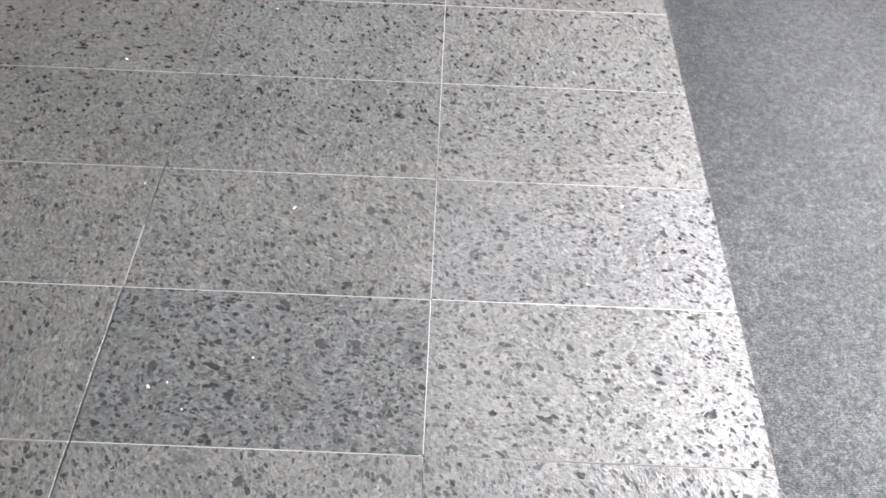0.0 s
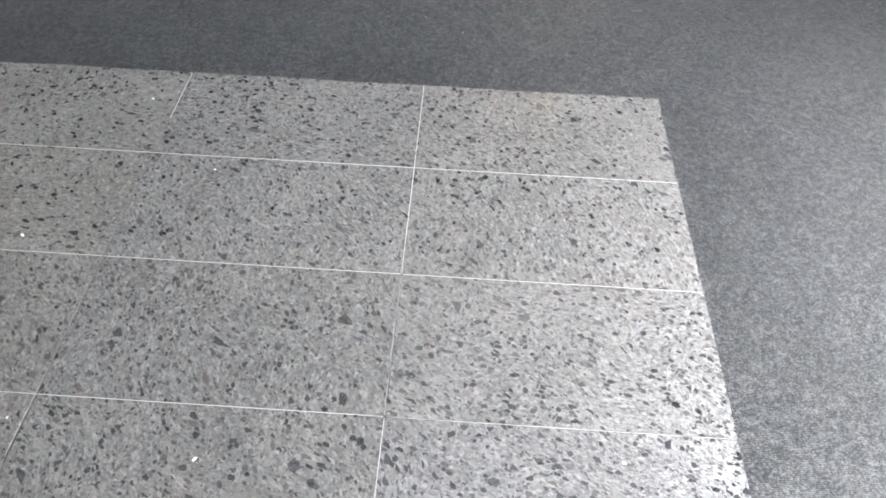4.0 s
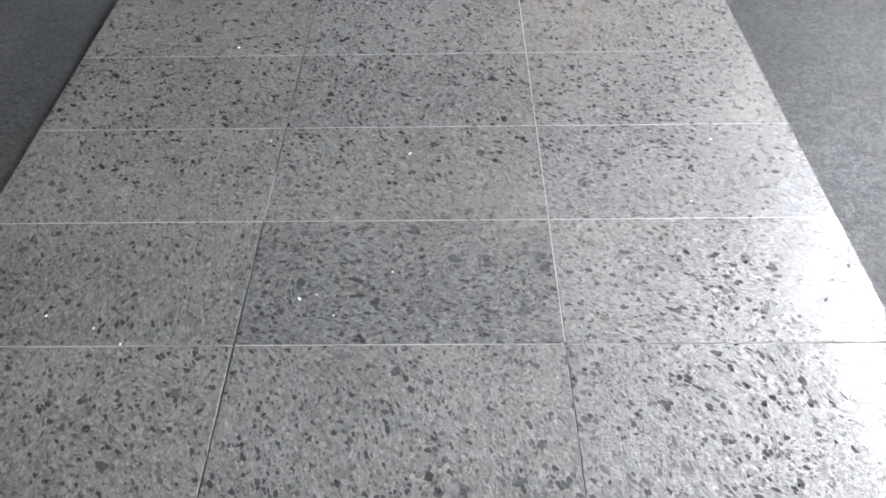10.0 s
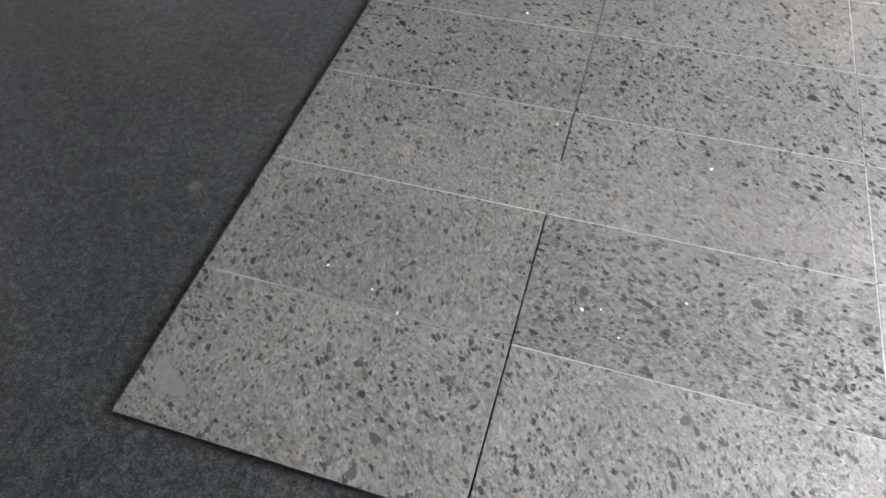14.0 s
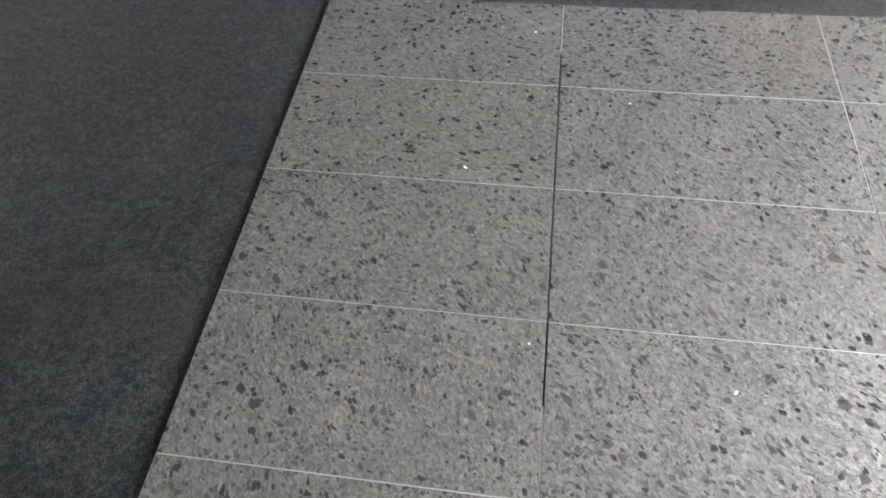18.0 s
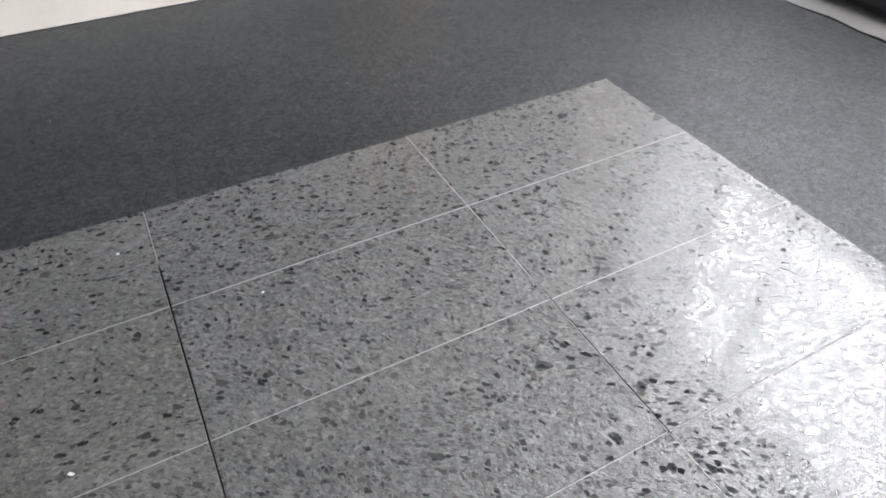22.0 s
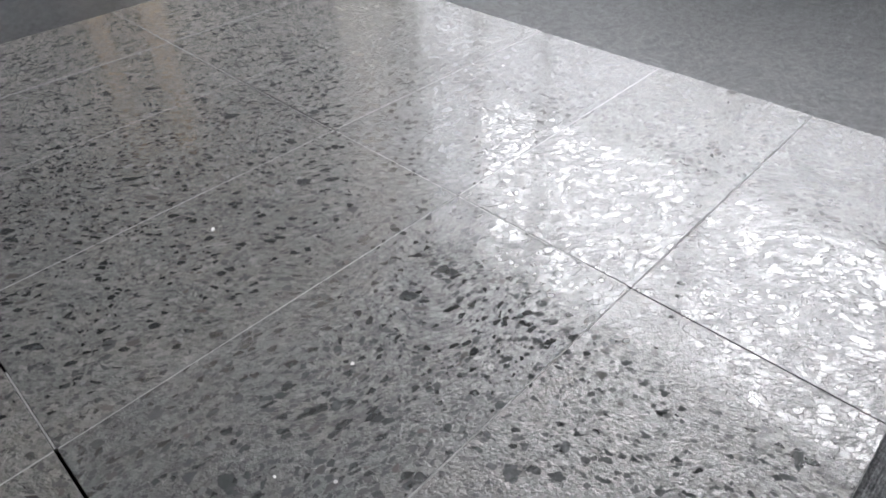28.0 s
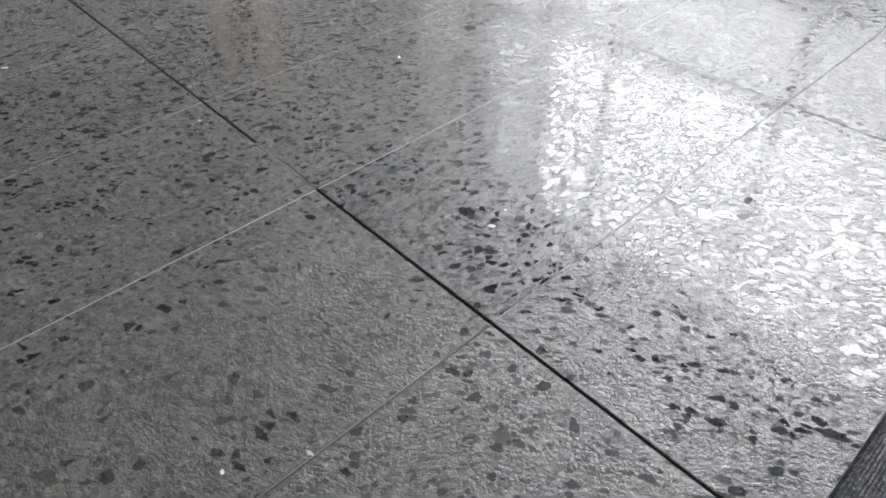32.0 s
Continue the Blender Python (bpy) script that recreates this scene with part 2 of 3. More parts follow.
def carpet_material():
    n = Nodes("needle_felt")
    co = n.add("TexCoord").outputs["Object"]
    fib = n.noise(n.vmath("MULTIPLY", co, (0.85, 1.0, 1.0)), 300, 3, 0.75)
    clump = n.noise(co, 70, 4, 0.72)
    patch = n.noise(co, 19, 3, 0.6)
    worn = n.noise(co, 2.2, 4, 0.6)
    rib = n.add("TexWave", bands_direction="Y")
    n.link(co, rib.inputs["Vector"])
    rib.inputs["Scale"].default_value, rib.inputs["Distortion"].default_value = 100, 2.2
    rib.inputs["Detail Scale"].default_value = 2
    ribs = rib.outputs["Fac"]
    val = n.math("MULTIPLY_ADD", fib, 0.58, n.math("MULTIPLY_ADD", clump, 0.34, n.math("MULTIPLY", patch, 0.08)))
    val = n.math("MULTIPLY_ADD", n.math("SUBTRACT", ribs, 0.5), 0.045, val)
    colour = n.ramp(val, (0.385, (0.0062, 0.0067, 0.0071)), (0.5, (0.0172, 0.0186, 0.0196)), (0.62, (0.056, 0.060, 0.063)))
    colour = n.mix(1.0, colour, n.ramp(patch, (0.3, (0.88, 0.92, 0.94)), (0.7, (1.12, 1.08, 1.06))), "MULTIPLY")
    colour = n.mix(1.0, colour, n.ramp(worn, (0.3, 0.8), (0.7, 1.2)), "MULTIPLY")
    # a brownish band across the loose end, and one pale spot
    xyz = n.split(co)
    wob = n.math("MULTIPLY", n.math("SUBTRACT", n.noise(co, 9, 3, 0.6), 0.5), 0.09)
    off = n.math("ABSOLUTE", n.math("ADD", n.math("SUBTRACT", xyz[1], 0.835), wob))
    band = n.math("MULTIPLY", n.ramp(off, (0.02, 1.0), (0.095, 0.0)), n.math("LESS_THAN", xyz[0], 0.0))
    thread = n.ramp(val, (0.42, 0.08), (0.58, 0.62))
    colour = n.mix(n.math("MULTIPLY", band, thread), colour, (0.029, 0.0245, 0.019))
    far = n.vmath("DISTANCE", co, (-0.128, 0.482, CARPET_Z))
    spot = n.ramp(n.math("ADD", n.math("MULTIPLY", far, 20.0), n.math("MULTIPLY", wob, 2.0)), (0.12, 1.0), (0.40, 0.0))
    colour = n.mix(n.math("MULTIPLY", spot, 0.45), colour, (0.13, 0.12, 0.105))
    height = n.math("MULTIPLY_ADD", ribs, 0.20, n.math("MULTIPLY_ADD", fib, 0.6, n.math("MULTIPLY", clump, 0.45)))
    rough = n.ramp(clump, (0.35, 0.43), (0.65, 0.35))
    return n.done(**{"Base Color": colour, "Roughness": rough, "Normal": n.bump(height, 1.0, 0.0010), "IOR": 1.40, "Specular IOR Level": n.ramp(val, (0.39, 0.20), (0.62, 0.42)), "Specular Tint": (0.97, 0.99, 1.02, 1), "Sheen Weight": 0.06, "Sheen Roughness": 0.40, "Sheen Tint": (0.95, 0.98, 1.03, 1)})


def plaster(name, colour, bumpy=0.0006, rough=0.7):
    n = Nodes(name)
    co = n.add("TexCoord").outputs["Object"]
    big, fine = n.noise(co, 1.7, 4, 0.6), n.noise(co, 160, 3, 0.6)
    c = n.mix(1.0, colour, n.ramp(big, (0.3, 0.93), (0.7, 1.04)), "MULTIPLY")
    c = n.mix(1.0, c, n.ramp(fine, (0.3, 0.97), (0.7, 1.02)), "MULTIPLY")
    return n.done(**{"Base Color": c, "Roughness": rough, "Normal": n.bump(fine, 1.0, bumpy)})


STONE = stone_material()
CARPET = carpet_material()
WALL = plaster("cream_wall_paint", (0.78, 0.73, 0.66))
GREY_WALL = plaster("grey_wall_paint", (0.10, 0.10, 0.102))
WHITE = plaster("white_paint", (0.80, 0.79, 0.77), 0.0003, 0.5)
CEILING = plaster("ceiling_paint", (0.36, 0.36, 0.36))
SCREED = plaster("grey_screed", (0.105, 0.103, 0.101), 0.001, 0.6)
PANEL = plaster("dark_panel_laminate", (0.052, 0.052, 0.054), 0.0002, 0.5)
MATT_BLACK = plaster("matt_black", (0.003, 0.003, 0.003), 0.0003, 0.9)
MATT_BLACK.node_tree.nodes["Principled BSDF"].inputs["Specular IOR Level"].default_value = 0.08
# sawn sides, coloured darker to deepen the shade along the tiles' left edge
SAWN = plaster("sawn_stone_edge", (0.06, 0.06, 0.059), 0.0004, 0.8)
ARRIS = plaster("ground_stone_arris", (0.145, 0.145, 0.143), 0.0005, 0.6)
JOINT = plaster("pale_joint_dust", (0.21, 0.21, 0.206), 0.0008, 0.9)
PAVING = plaster("outdoor_paving", (0.32, 0.31, 0.30), 0.002, 0.9)


def glass_material():
    n = Nodes("window_glass")
    return n.done(**{"Base Color": (1, 1, 1), "Roughness": 0.0, "IOR": 1.45, "Transmission Weight": 1.0})


def frosted_material():
    n = Nodes("frosted_glass")
    t1, t2, m = n.add("BsdfTransparent"), n.add("BsdfTranslucent"), n.add("MixShader")
    t2.inputs[0].default_value = (0.40, 0.405, 0.415, 1)
    m.inputs[0].default_value = 0.9
    n.link(t1.outputs[0], m.inputs[1])
    n.link(t2.outputs[0], m.inputs[2])
    n.link(m.outputs[0], n.t.nodes["Material Output"].inputs[0])
    return n.mat


GLASS, FROSTED = glass_material(), frosted_material()

# ---- the room ----
T = 0.2


def setting(name, bm, material, label):
    return tagged(part(name, bm, material), label, name.split("_")[0], kind="structure")


setting("floor", box(LEFT_X - T, FRONT_Y - T, FLOOR_Z - 0.15, WIN_X + T, BACK_Y + T, FLOOR_Z), SCREED, "bare grey screed floor beside the carpet")
setting("ceiling", box(LEFT_X - T, FRONT_Y - T, CEIL_Z, WIN_X + T, BACK_Y + T, CEIL_Z + 0.15), CEILING, "plain matt dark grey ceiling")
setting("wall_north", box(LEFT_X - T, BACK_Y, FLOOR_Z, WIN_X + T, BACK_Y + T, CEIL_Z), WALL, "cream painted wall above dark carpet")
SEAM_X = 0.905
for x0, x1 in ((LEFT_X + 0.001, SEAM_X - 0.001), (SEAM_X + 0.001, PIER_X)):
    setting("baseboard", box(x0, BACK_Y - 0.004, CARPET_Z + 0.001, x1, BACK_Y - 0.0002, 0.128, 0.0012), WALL, "flat cream baseboard along the wall above the carpet")
setting("wall_south", box(LEFT_X - T, FRONT_Y - T, FLOOR_Z, WIN_X + T, FRONT_Y, CEIL_Z), GREY_WALL, "plain grey painted wall")
setting("wall_west", box(LEFT_X - T, FRONT_Y, FLOOR_Z, LEFT_X, BACK_Y, CEIL_Z), GREY_WALL, "plain grey painted wall")
bm = box(WIN_X, FRONT_Y, FLOOR_Z, WIN_X + T, BACK_Y, WIN_Z0)
box(WIN_X, FRONT_Y, WIN_Z1, WIN_X + T, BACK_Y, CEIL_Z, bm=bm)
box(WIN_X, FRONT_Y, WIN_Z0, WIN_X + T, WIN_Y0, WIN_Z1, bm=bm)
box(WIN_X, WIN_Y1, WIN_Z0, WIN_X + T, BACK_Y, WIN_Z1, bm=bm)
setting("wall_east", bm, WHITE, "white wall below and above the window")

# ---- window ----
window = tagged(empty("window_1", WIN_X, (WIN_Y0 + WIN_Y1) / 2, WIN_Z0), "wide white window with frosted lower panes", "window", kind="structure")
window_inverse = Matrix.Translation(-window.location)


def window_part(name, bm, material, label=""):
    bmesh.ops.transform(bm, matrix=window_inverse, verts=bm.verts)
    return part(name, bm, material, window, label)


FX0, FX1 = WIN_X + 0.05, WIN_X + 0.12
for y0, y1, z0, z1 in ((WIN_Y0, WIN_Y1, WIN_Z0, WIN_Z0 + 0.05), (WIN_Y0, WIN_Y1, WIN_Z1 - 0.05, WIN_Z1), (WIN_Y0, WIN_Y0 + 0.05, WIN_Z0 + 0.05, WIN_Z1 - 0.05), (WIN_Y1 - 0.05, WIN_Y1, WIN_Z0 + 0.05, WIN_Z1 - 0.05)):
    window_part("window_frame", box(FX0, y0 + 0.001, z0, FX1, y1 - 0.001, z1, 0.004), WHITE)
MULLIONS = [2.28, 1.84, 0.90]
for y in MULLIONS:
    window_part("mullion", box(FX0 - 0.01, y - 0.02, WIN_Z0 + 0.051, FX1, y + 0.02, WIN_Z1 - 0.051, 0.004), WHITE)
spans = [WIN_Y1 - 0.05] + MULLIONS + [WIN_Y0 + 0.05]
for a, b in zip(spans, spans[1:]):
    top, low = (a if a == spans[0] else a - 0.02), (b if b == spans[-1] else b + 0.02)
    window_part("transom", box(FX0 - 0.005, low + 0.001, BAR_Z - 0.022, FX1 - 0.01, top - 0.001, BAR_Z + 0.022, 0.003), WHITE)
    for z0, z1, mat, name in ((WIN_Z0 + 0.05, BAR_Z - 0.022, FROSTED, "frosted_pane"), (BAR_Z + 0.022, WIN_Z1 - 0.05, FROSTED if a == spans[0] else GLASS, "pane")):
        pane = window_part(name, box(FX0 + 0.03, low + 0.001, z0 + 0.001, FX0 + 0.036, top - 0.001, z1 - 0.001), mat)
        pane.visible_shadow = False
window_part("window_sill", box(WIN_X - 0.06, WIN_Y0 - 0.03, WIN_Z0 - 0.034, WIN_X - 0.001, WIN_Y1 - 0.003, WIN_Z0 - 0.002, 0.005), WHITE)
tagged(part("ground", box(-60, -60, -3.2, 120, 60, -3.0), PAVING), "pale paving outside below the window", "ground", kind="structure")


# ---- carpet: one sheet with a wavy cut edge that lifts off the floor ----
def edge_wave(y):
    return 0.010 * min(1, max(0, (y - 1.9) / 0.25)) + 0.008 * noise.noise((0, y * 4.3, 1.7)) + 0.005 * noise.noise((3, y * 11, 0.2))


def edge_lift(y):
    return max(0.0005, 0.0025 + 0.006 * noise.noise((7, y * 3.1, 0)))


def cut_edge_strip():
    """A black strip that stands out from under the cut edge, more here and less there."""
    bm = bmesh.new()
    y0, y1, steps = FRONT_Y + 0.002, BACK_Y - 0.003, 240
    last = None
    for i in range(steps + 1):
        y = y0 + (y1 - y0) * i / steps
        x = CARPET_EDGE + edge_wave(y)
        out = x + 0.013 + 0.009 * noise.noise((5, y * 9.0, 0.4)) + 0.003 * noise.noise((1, y * 23.0, 0.9))
        ring = [bm.verts.new(c) for c in ((x + 0.0004, y, FLOOR_Z + 0.0006), (x + 0.0004, y, CARPET_Z + edge_lift(y) + 0.0008), (out - 0.0015, y, CARPET_Z + edge_lift(y) + 0.0004), (out, y, CARPET_Z + edge_lift(y) - 0.0012), (out - 0.001, y, FLOOR_Z + 0.0006))]
        if last:
            for k in range(5):
                bm.faces.new((last[k], last[(k + 1) % 5], ring[(k + 1) % 5], ring[k]))
        last = ring
    bmesh.ops.recalc_face_normals(bm, faces=bm.faces)
    return bm


def carpet_sheet():
    bm = bmesh.new()
    y0, y1, steps = FRONT_Y + 0.002, BACK_Y - 0.003, 160
    across = [LEFT_X + 0.002, -1.0, 1.0, 2.2, CARPET_EDGE - 0.12, CARPET_EDGE - 0.06, CARPET_EDGE - 0.02, CARPET_EDGE]
    rows = []
    for i in range(steps + 1):
        y = y0 + (y1 - y0) * i / steps
        wave, lift = edge_wave(y), edge_lift(y)
        row = []
        for k, x in enumerate(across):
            e = max(0.0, (x - (CARPET_EDGE - 0.12)) / 0.12)
            row.append(bm.verts.new((x + wave * e, y, CARPET_Z + lift * e * e)))
        rows.append(row)
    under = [[bm.verts.new((v.co.x, v.co.y, v.co.z - 0.0058)) for v in row] for row in rows]
    last = len(across) - 1
    for i in range(steps):
        for k in range(last):
            bm.faces.new((rows[i][k], rows[i][k + 1], rows[i + 1][k + 1], rows[i + 1][k]))
            bm.faces.new((under[i][k], under[i + 1][k], under[i + 1][k + 1], under[i][k + 1]))
        bm.faces.new((rows[i][last], under[i][last], under[i + 1][last], rows[i + 1][last])).material_index = 1
        bm.faces.new((rows[i][0], rows[i + 1][0], under[i + 1][0], under[i][0]))
    for k in range(last):
        bm.faces.new((rows[0][k], under[0][k], under[0][k + 1], rows[0][k + 1]))
        bm.faces.new((rows[-1][k], rows[-1][k + 1], under[-1][k + 1], under[-1][k]))
    return bm


carpet = part("carpet", carpet_sheet(), CARPET)
carpet.data.materials.append(MATT_BLACK)
part("rubber_backing", cut_edge_strip(), MATT_BLACK, carpet, "black strip along the cut edge")
tagged(carpet, "dark grey needle-felt carpet with a loose cut edge", "carpet", kind="structure")

# ---- the laid stone tiles ----
tiles = tagged(empty("tile_floor", 0.9, 0.9, CARPET_Z), "speckled grey stone tiles laid loose on dark carpet", "tile floor")
tile_mesh = bpy.data.meshes.new("tile")
bm = box(-TILE_W / 2 + 0.0008, -TILE_H / 2 + 0.0005, -TILE_T + 0.0025, TILE_W / 2 - 0.0008, TILE_H / 2 - 0.0005, 0)
# the short arrises are ground off wider than the long ones
for along, offset in ((1, 0.0006), (0, 0.0004)):
    arris = [e for e in bm.edges if min(v.co.z for v in e.verts) > -0.0001 and abs(e.verts[0].co[along] - e.verts[1].co[along]) > 0.2]
    bmesh.ops.bevel(bm, geom=arris, offset=offset, segments=1, affect="EDGES", profile=0.5)
bm.normal_update()
for f in bm.faces:
    f.material_index = 0 if f.normal.z > 0.9 or abs(f.normal.x) > 0.3 and f.normal.z > 0.3 else 2 if f.normal.z > 0.3 else 1
bm.to_mesh(tile_mesh)
bm.free()
tile_mesh.materials.append(STONE)
tile_mesh.materials.append(SAWN)
tile_mesh.materials.append(ARRIS)
# right column is tinted darker to offset the window's glow on it
TONE = [  # row by row from the near edge: red, green, blue, how thickly the chips lie
    [(1.015, 0.998, 0.956, 0.8), (0.992, 0.987, 0.972, 1.0), (0.95, 0.95, 0.955, 1.0)],
    [(0.907, 0.898, 0.865, 0.75), (0.8, 0.806, 0.812, 1.4), (0.978, 0.983, 0.978, 1.0)],
    [(0.966, 0.954, 0.924, 0.8), (0.912, 0.907, 0.892, 1.0), (0.941, 0.946, 0.969, 1.1)],
    [(0.897, 0.889, 0.863, 0.85), (0.878, 0.878, 0.873, 1.1), (0.93, 0.93, 0.93, 1.05)],
    [(0.941, 0.928, 0.891, 0.6), (0.958, 0.958, 0.953, 0.9), (0.955, 0.955, 0.946, 0.9)],
    [(0.961, 0.957, 0.944, 0.6), (0.92, 0.92, 0.92, 1.05), (0.923, 0.918, 0.904, 1.0)],
]
laid = random.Random(5)
grid = {}
for r in range(6):
    for c in range(3):
        tile = new("tile", tile_mesh)
        tile.parent = tiles
        gap = (-0.0014 if r < 2 else -0.0010) if c == 0 else 0.0
        tile.location = ((c + 0.5) * TILE_W - 0.9 + gap + laid.uniform(-0.0004, 0.0004), (r + 0.5) * TILE_H - 0.9 + laid.uniform(-0.0005, 0.0005), TILE_T + laid.uniform(-0.0003, 0.0003))
        if r == 0:
            tile.location.y -= (0.0018, 0.0003, 0.0009)[c]
        tile.rotation_euler = (0, 0, laid.choice((0, math.pi)) + laid.uniform(-0.0008, 0.0008))
        tile.color = TONE[r][c]
        grid[c, r] = tile


# black sheet standing in for the tiles' shadow, proud of them on the left
part("underlay", box(-0.9075, -0.8985, 0.0002, 0.898, 0.899, 0.0024, 0.0006), MATT_BLACK, tiles, "thin black sheet standing in for the shadow along the tiles' edge")


def joint(x0, y0, x1, y1, half, depth):
    """A pale dusty strip in the gap between two tiles; deep ones show dark."""
    bm = box(x0 - (half if x0 == x1 else 0), y0 - (half if y0 == y1 else 0), 0.0027, x1 + (half if x0 == x1 else 0), y1 + (half if y0 == y1 else 0), TILE_T - depth)
    return part("joint", bm, JOINT, tiles)


STRONG = {(1, 0): 1, (1, 1): 1, (2, 1): 1, (4, 0): 1, (5, 1): 1, (5, 2): 1, (4, 2): 1}
for r in range(1, 6):
    for c in range(3):
        strong = (r, c) in STRONG
        joint(c * TILE_W - 0.898, r * TILE_H - 0.9, (c + 1) * TILE_W - 0.902, r * TILE_H - 0.9, 0.0009 if strong else 0.0008, 0.0002 if strong else 0.00025)
for r0, r1, depth in ((0, 1, 0.0012), (1, 2, 0.0002), (2, 3, 0.0004), (3, 4, 0.0009), (4, 4.5, 0.0009), (4.5, 6, 0.0003)):
    joint(0.3, r0 * TILE_H - 0.898, 0.3, r1 * TILE_H - 0.902, 0.0008 if depth > 0.0005 else 0.0009, depth)
joint(-0.3, 2 * TILE_H - 0.898, -0.3, 2.5 * TILE_H - 0.902, 0.0010, 0.0004)
joint(-0.3, 5.4 * TILE_H - 0.898, -0.3, 6 * TILE_H - 0.902, 0.0008, 0.0004)

# ---- the larger chips and grains that mark single tiles ----
def chip_material(name, dark, light, rough):
    n = Nodes(name)
    co = n.add("TexCoord").outputs["Object"]
    v = n.noise(co, 140, 3, 0.6)
    return n.done(**{"Base Color": n.ramp(v, (0.35, dark), (0.65, light)), "Roughness": rough, "Specular IOR Level": 0.9})


DARK_CHIP = chip_material("dark_chip", (0.022, 0.024, 0.026), (0.042, 0.045, 0.046), 0.05)
WHITE_CHIP = chip_material("white_grain", (0.30, 0.30, 0.29), (0.50, 0.50, 0.48), 0.3)


def chip(x, y, length, width, angle, material, name, seed):
    """A flat ragged chip, a hair proud of its tile."""
    rnd = random.Random(seed)
    bm = bmesh.new()
    rim = []
    for k in range(14):
        a = 2 * math.pi * k / 14
        f = rnd.uniform(0.62, 1.12)
        a += rnd.uniform(-0.16, 0.16)
        u, v = f * length / 2 * math.cos(a), f * width / 2 * math.sin(a)
        c, s = math.cos(radians(angle)), math.sin(radians(angle))
        rim.append((u * c - v * s, u * s + v * c))
    top = [bm.verts.new((u, v, 0.00012)) for u, v in rim]
    low = [bm.verts.new((u * 1.02, v * 1.02, -0.0003)) for u, v in rim]
    bm.faces.new(top)
    for k in range(14):
        bm.faces.new((low[k], low[(k + 1) % 14], top[(k + 1) % 14], top[k]))
    tile = grid[min(2, int(x / TILE_W)), min(5, int(y / TILE_H))]
    place = Matrix.Translation((x, y, tile.location.z - TILE_T))
    bmesh.ops.transform(bm, matrix=(tiles.matrix_basis @ tile.matrix_basis).inverted() @ place, verts=bm.verts)
    return part(name, bm, material, tile)


CHIPS = [  # x, y, length, width in millimetres, lean in degrees
    (717, 21, 30, 10, -68), (1141, 113, 22, 15, 60), (897, 246, 25, 19, 10), (1418, 370, 19, 17, 0), (1437, 115, 16, 9, 50),
    (689, 52, 17, 11, -60), (1064, 502, 21, 15, 0), (1101, 52, 30, 13, 20), (764, 518, 16, 12, 80), (883, 170, 16, 12, 0),
    (830, 433, 18, 13, 20), (637, 762, 30, 13, -48), (1063, 808, 26, 19, -70), (1386, 801, 28, 15, -10), (1283, 714, 28, 10, 30),
    (540, 763, 24, 13, 0), (116, 529, 26, 17, 10), (1542, 983, 14, 10, 20), (956, 224, 17, 12, 30),
]
for k, (x, y, l, w, a) in enumerate(CHIPS):
    chip(x / 1000, y / 1000, l / 1000, w / 1000, a, DARK_CHIP, "dark_chip", 40 + k)
GRAINS = [(862, 17, 13), (230, 366, 8), (330, 338, 7), (391, 304, 9), (417, 1240, 13), (536, 1687, 9), (754, 1458, 7), (902, 806, 11), (737, 411, 5), (705, 402, 10), (1602, 846, 8)]
for k, (x, y, l) in enumerate(GRAINS):
    chip(x / 1000, y / 1000, l * 0.9 / 1000, l * 0.55 / 1000, 20 + 31 * k, WHITE_CHIP, "white_grain", 80 + k)

SMOOTH = chip_material("smooth_worn_stone", (0.088, 0.089, 0.088), (0.112, 0.112, 0.110), 0.16)
chip(0.058, 0.076, 0.098, 0.044, -31, SMOOTH, "smooth_patch", 120)

# ---- low boxes under the window ----
def low_box(name, x0, y0, x1, y1, z1, material, label, plinth):
    ob = tagged(empty(name, (x0 + x1) / 2, (y0 + y1) / 2, FLOOR_Z), label, "cover")
    hx, hy, h = (x1 - x0) / 2, (y1 - y0) / 2, z1 - FLOOR_Z
    part("body", box(-hx, -hy, plinth, hx, hy, h - 0.022, 0.004), material, ob)
    part("top_board", box(-hx - 0.008, -hy - 0.008, h - 0.0215, hx, hy, h, 0.004), material, ob)
    part("plinth", box(-hx + 0.012, -hy + 0.012, 0, hx, hy, plinth - 0.0005), material, ob)
    return ob


low_box("convector_cover", 2.86, -0.6, WIN_X - 0.004, 2.30, 0.14, PANEL, "dark low convector cover under the window", 0.02)
low_box("white_box", 2.715, 2.315, WIN_X - 0.004, BACK_Y - 0.004, 0.50, WHITE, "white low box on the bare floor beside the carpet", 0.03)

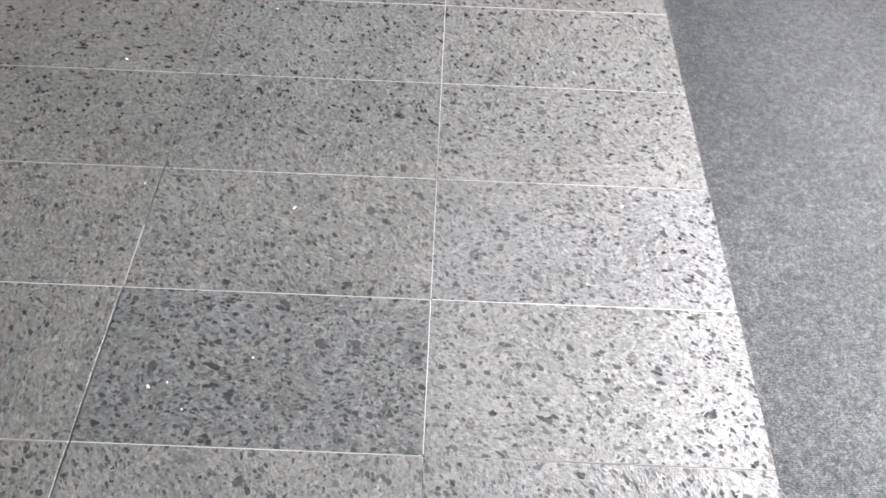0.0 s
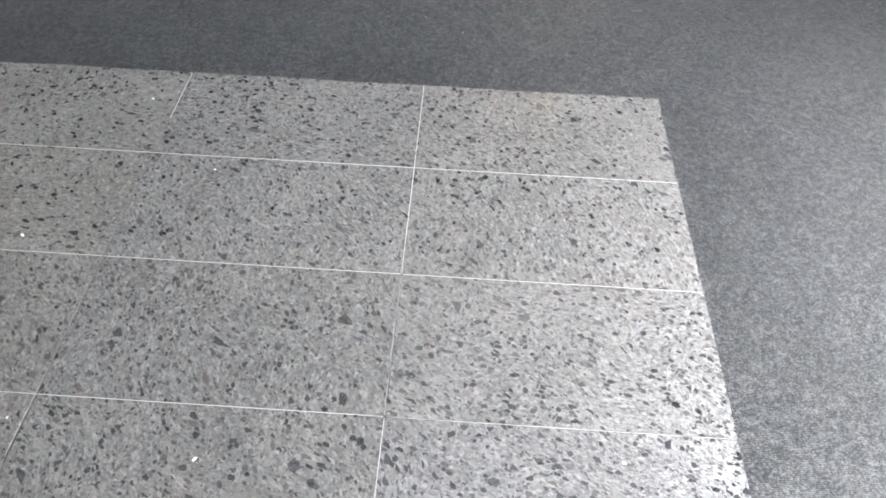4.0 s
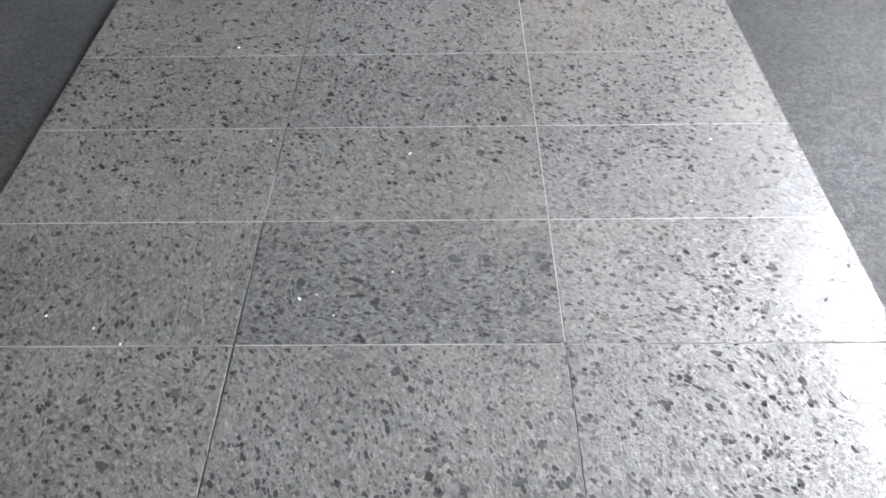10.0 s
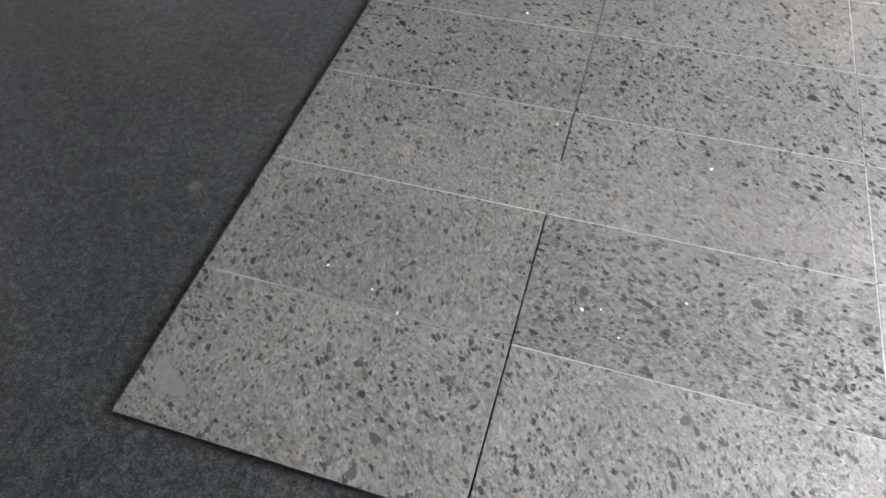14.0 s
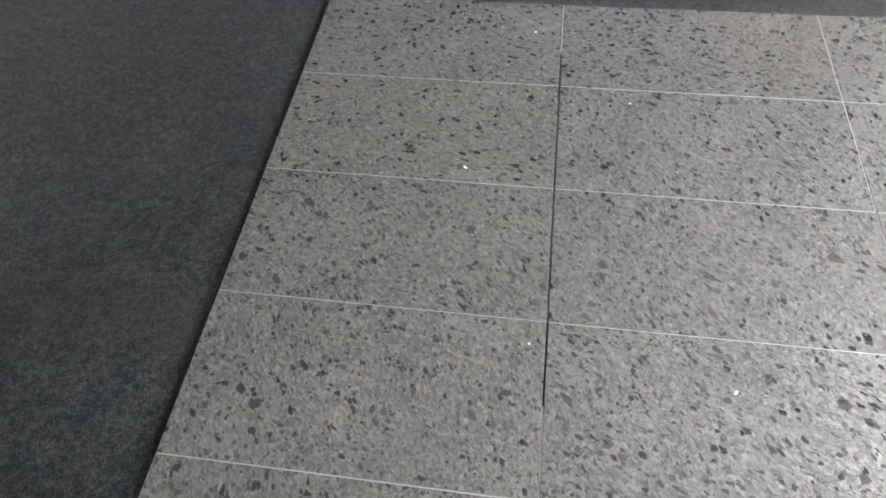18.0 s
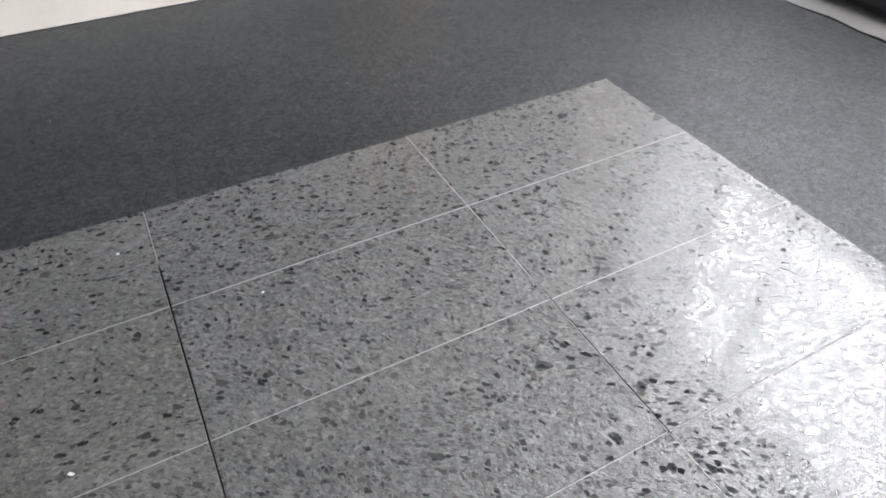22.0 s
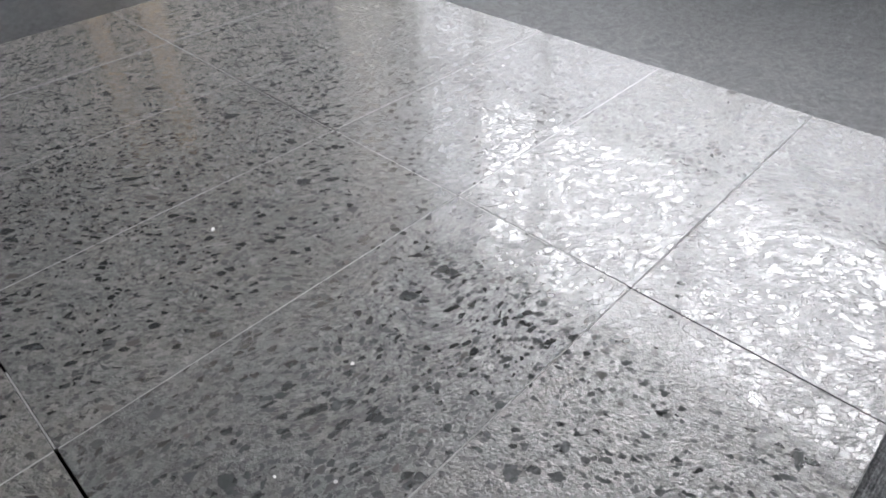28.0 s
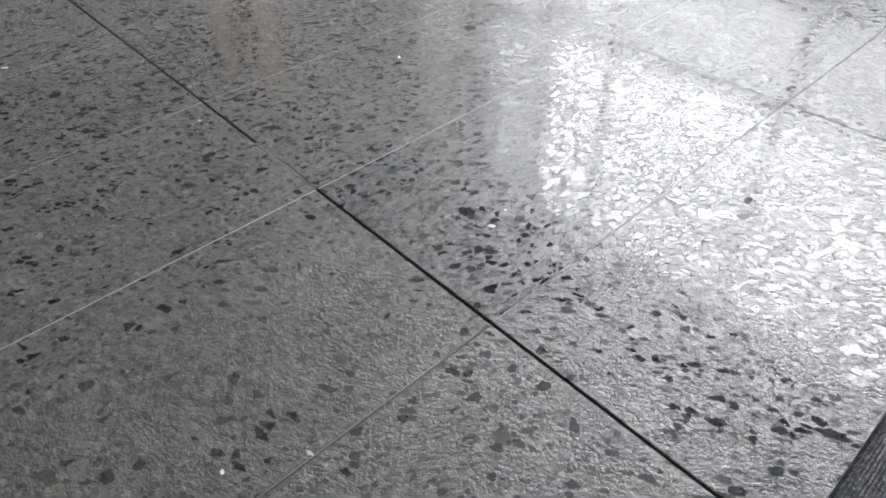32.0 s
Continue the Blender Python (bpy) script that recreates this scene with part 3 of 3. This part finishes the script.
# ---- dark panels added over the back wall, to darken its reflection in the tiles ----
for x0, x1 in ((-1.6, -0.4), (-0.38, 0.98), (1.0, 1.88), (1.9, 2.68)):
    p = tagged(part("display_panel", box(x0, BACK_Y - 0.03, 0.135, x1, BACK_Y - 0.001, 2.2, 0.003), PANEL), "dark panel added over the cream wall to darken its reflection", "panel", group="panels on the wall")

# ---- specks of lint on the carpet ----
LINT = plaster("pale_lint", (0.62, 0.61, 0.58), 0.0002, 0.9)


def speck(x, y, size, seed):
    rnd = random.Random(seed)
    bm = bmesh.new()
    bmesh.ops.create_icosphere(bm, subdivisions=2, radius=size / 2)
    for v in bm.verts:
        v.co *= rnd.uniform(0.75, 1.2)
        v.co.z *= 0.45
    ob = part("lint", bm, LINT)
    ob.location = (x, y, CARPET_Z + size * 0.2)
    return tagged(ob, "tiny pale speck of lint on dark carpet", "lint", group="specks on the carpet")


for k, (x, y, size) in enumerate(((1.04, -0.066, 0.0035), (1.32, 2.32, 0.003), (1.29, 2.06, 0.003), (0.45, 2.30, 0.003), (0.97, -0.10, 0.003), (1.18, 2.13, 0.003), (1.12, -0.055, 0.0025))):
    speck(x, y, size, k)

# ---- raw planks against the back wall ----
def wood_material():
    n = Nodes("raw_timber")
    co = n.add("TexCoord").outputs["Object"]
    grain = n.noise(n.vmath("MULTIPLY", co, (1.0, 1.0, 0.06)), 55, 4, 0.65, distort=0.6)
    blot = n.noise(co, 5, 3, 0.6)
    c = n.ramp(grain, (0.3, (0.54, 0.40, 0.27)), (0.5, (0.69, 0.54, 0.38)), (0.7, (0.79, 0.65, 0.48)))
    c = n.mix(1.0, c, n.ramp(blot, (0.3, 0.88), (0.7, 1.1)), "MULTIPLY")
    return n.done(**{"Base Color": c, "Roughness": 0.65, "Normal": n.bump(grain, 1.0, 0.0006)})


TIMBER = wood_material()
for x0, x1, top in ((1.43, 1.50, 1.02), (1.64, 1.74, 1.10)):
    bm = box(-(x1 - x0) / 2, -0.011, 0, (x1 - x0) / 2, 0.011, top, 0.002)
    plank = tagged(part("plank", bm, TIMBER), "raw pale timber plank leaning against the back wall", "plank", group="planks at the wall")
    plank.location = ((x0 + x1) / 2, BACK_Y - 0.125, CARPET_Z + 0.004)
    plank.rotation_euler = (radians(-4.2), 0, 0)
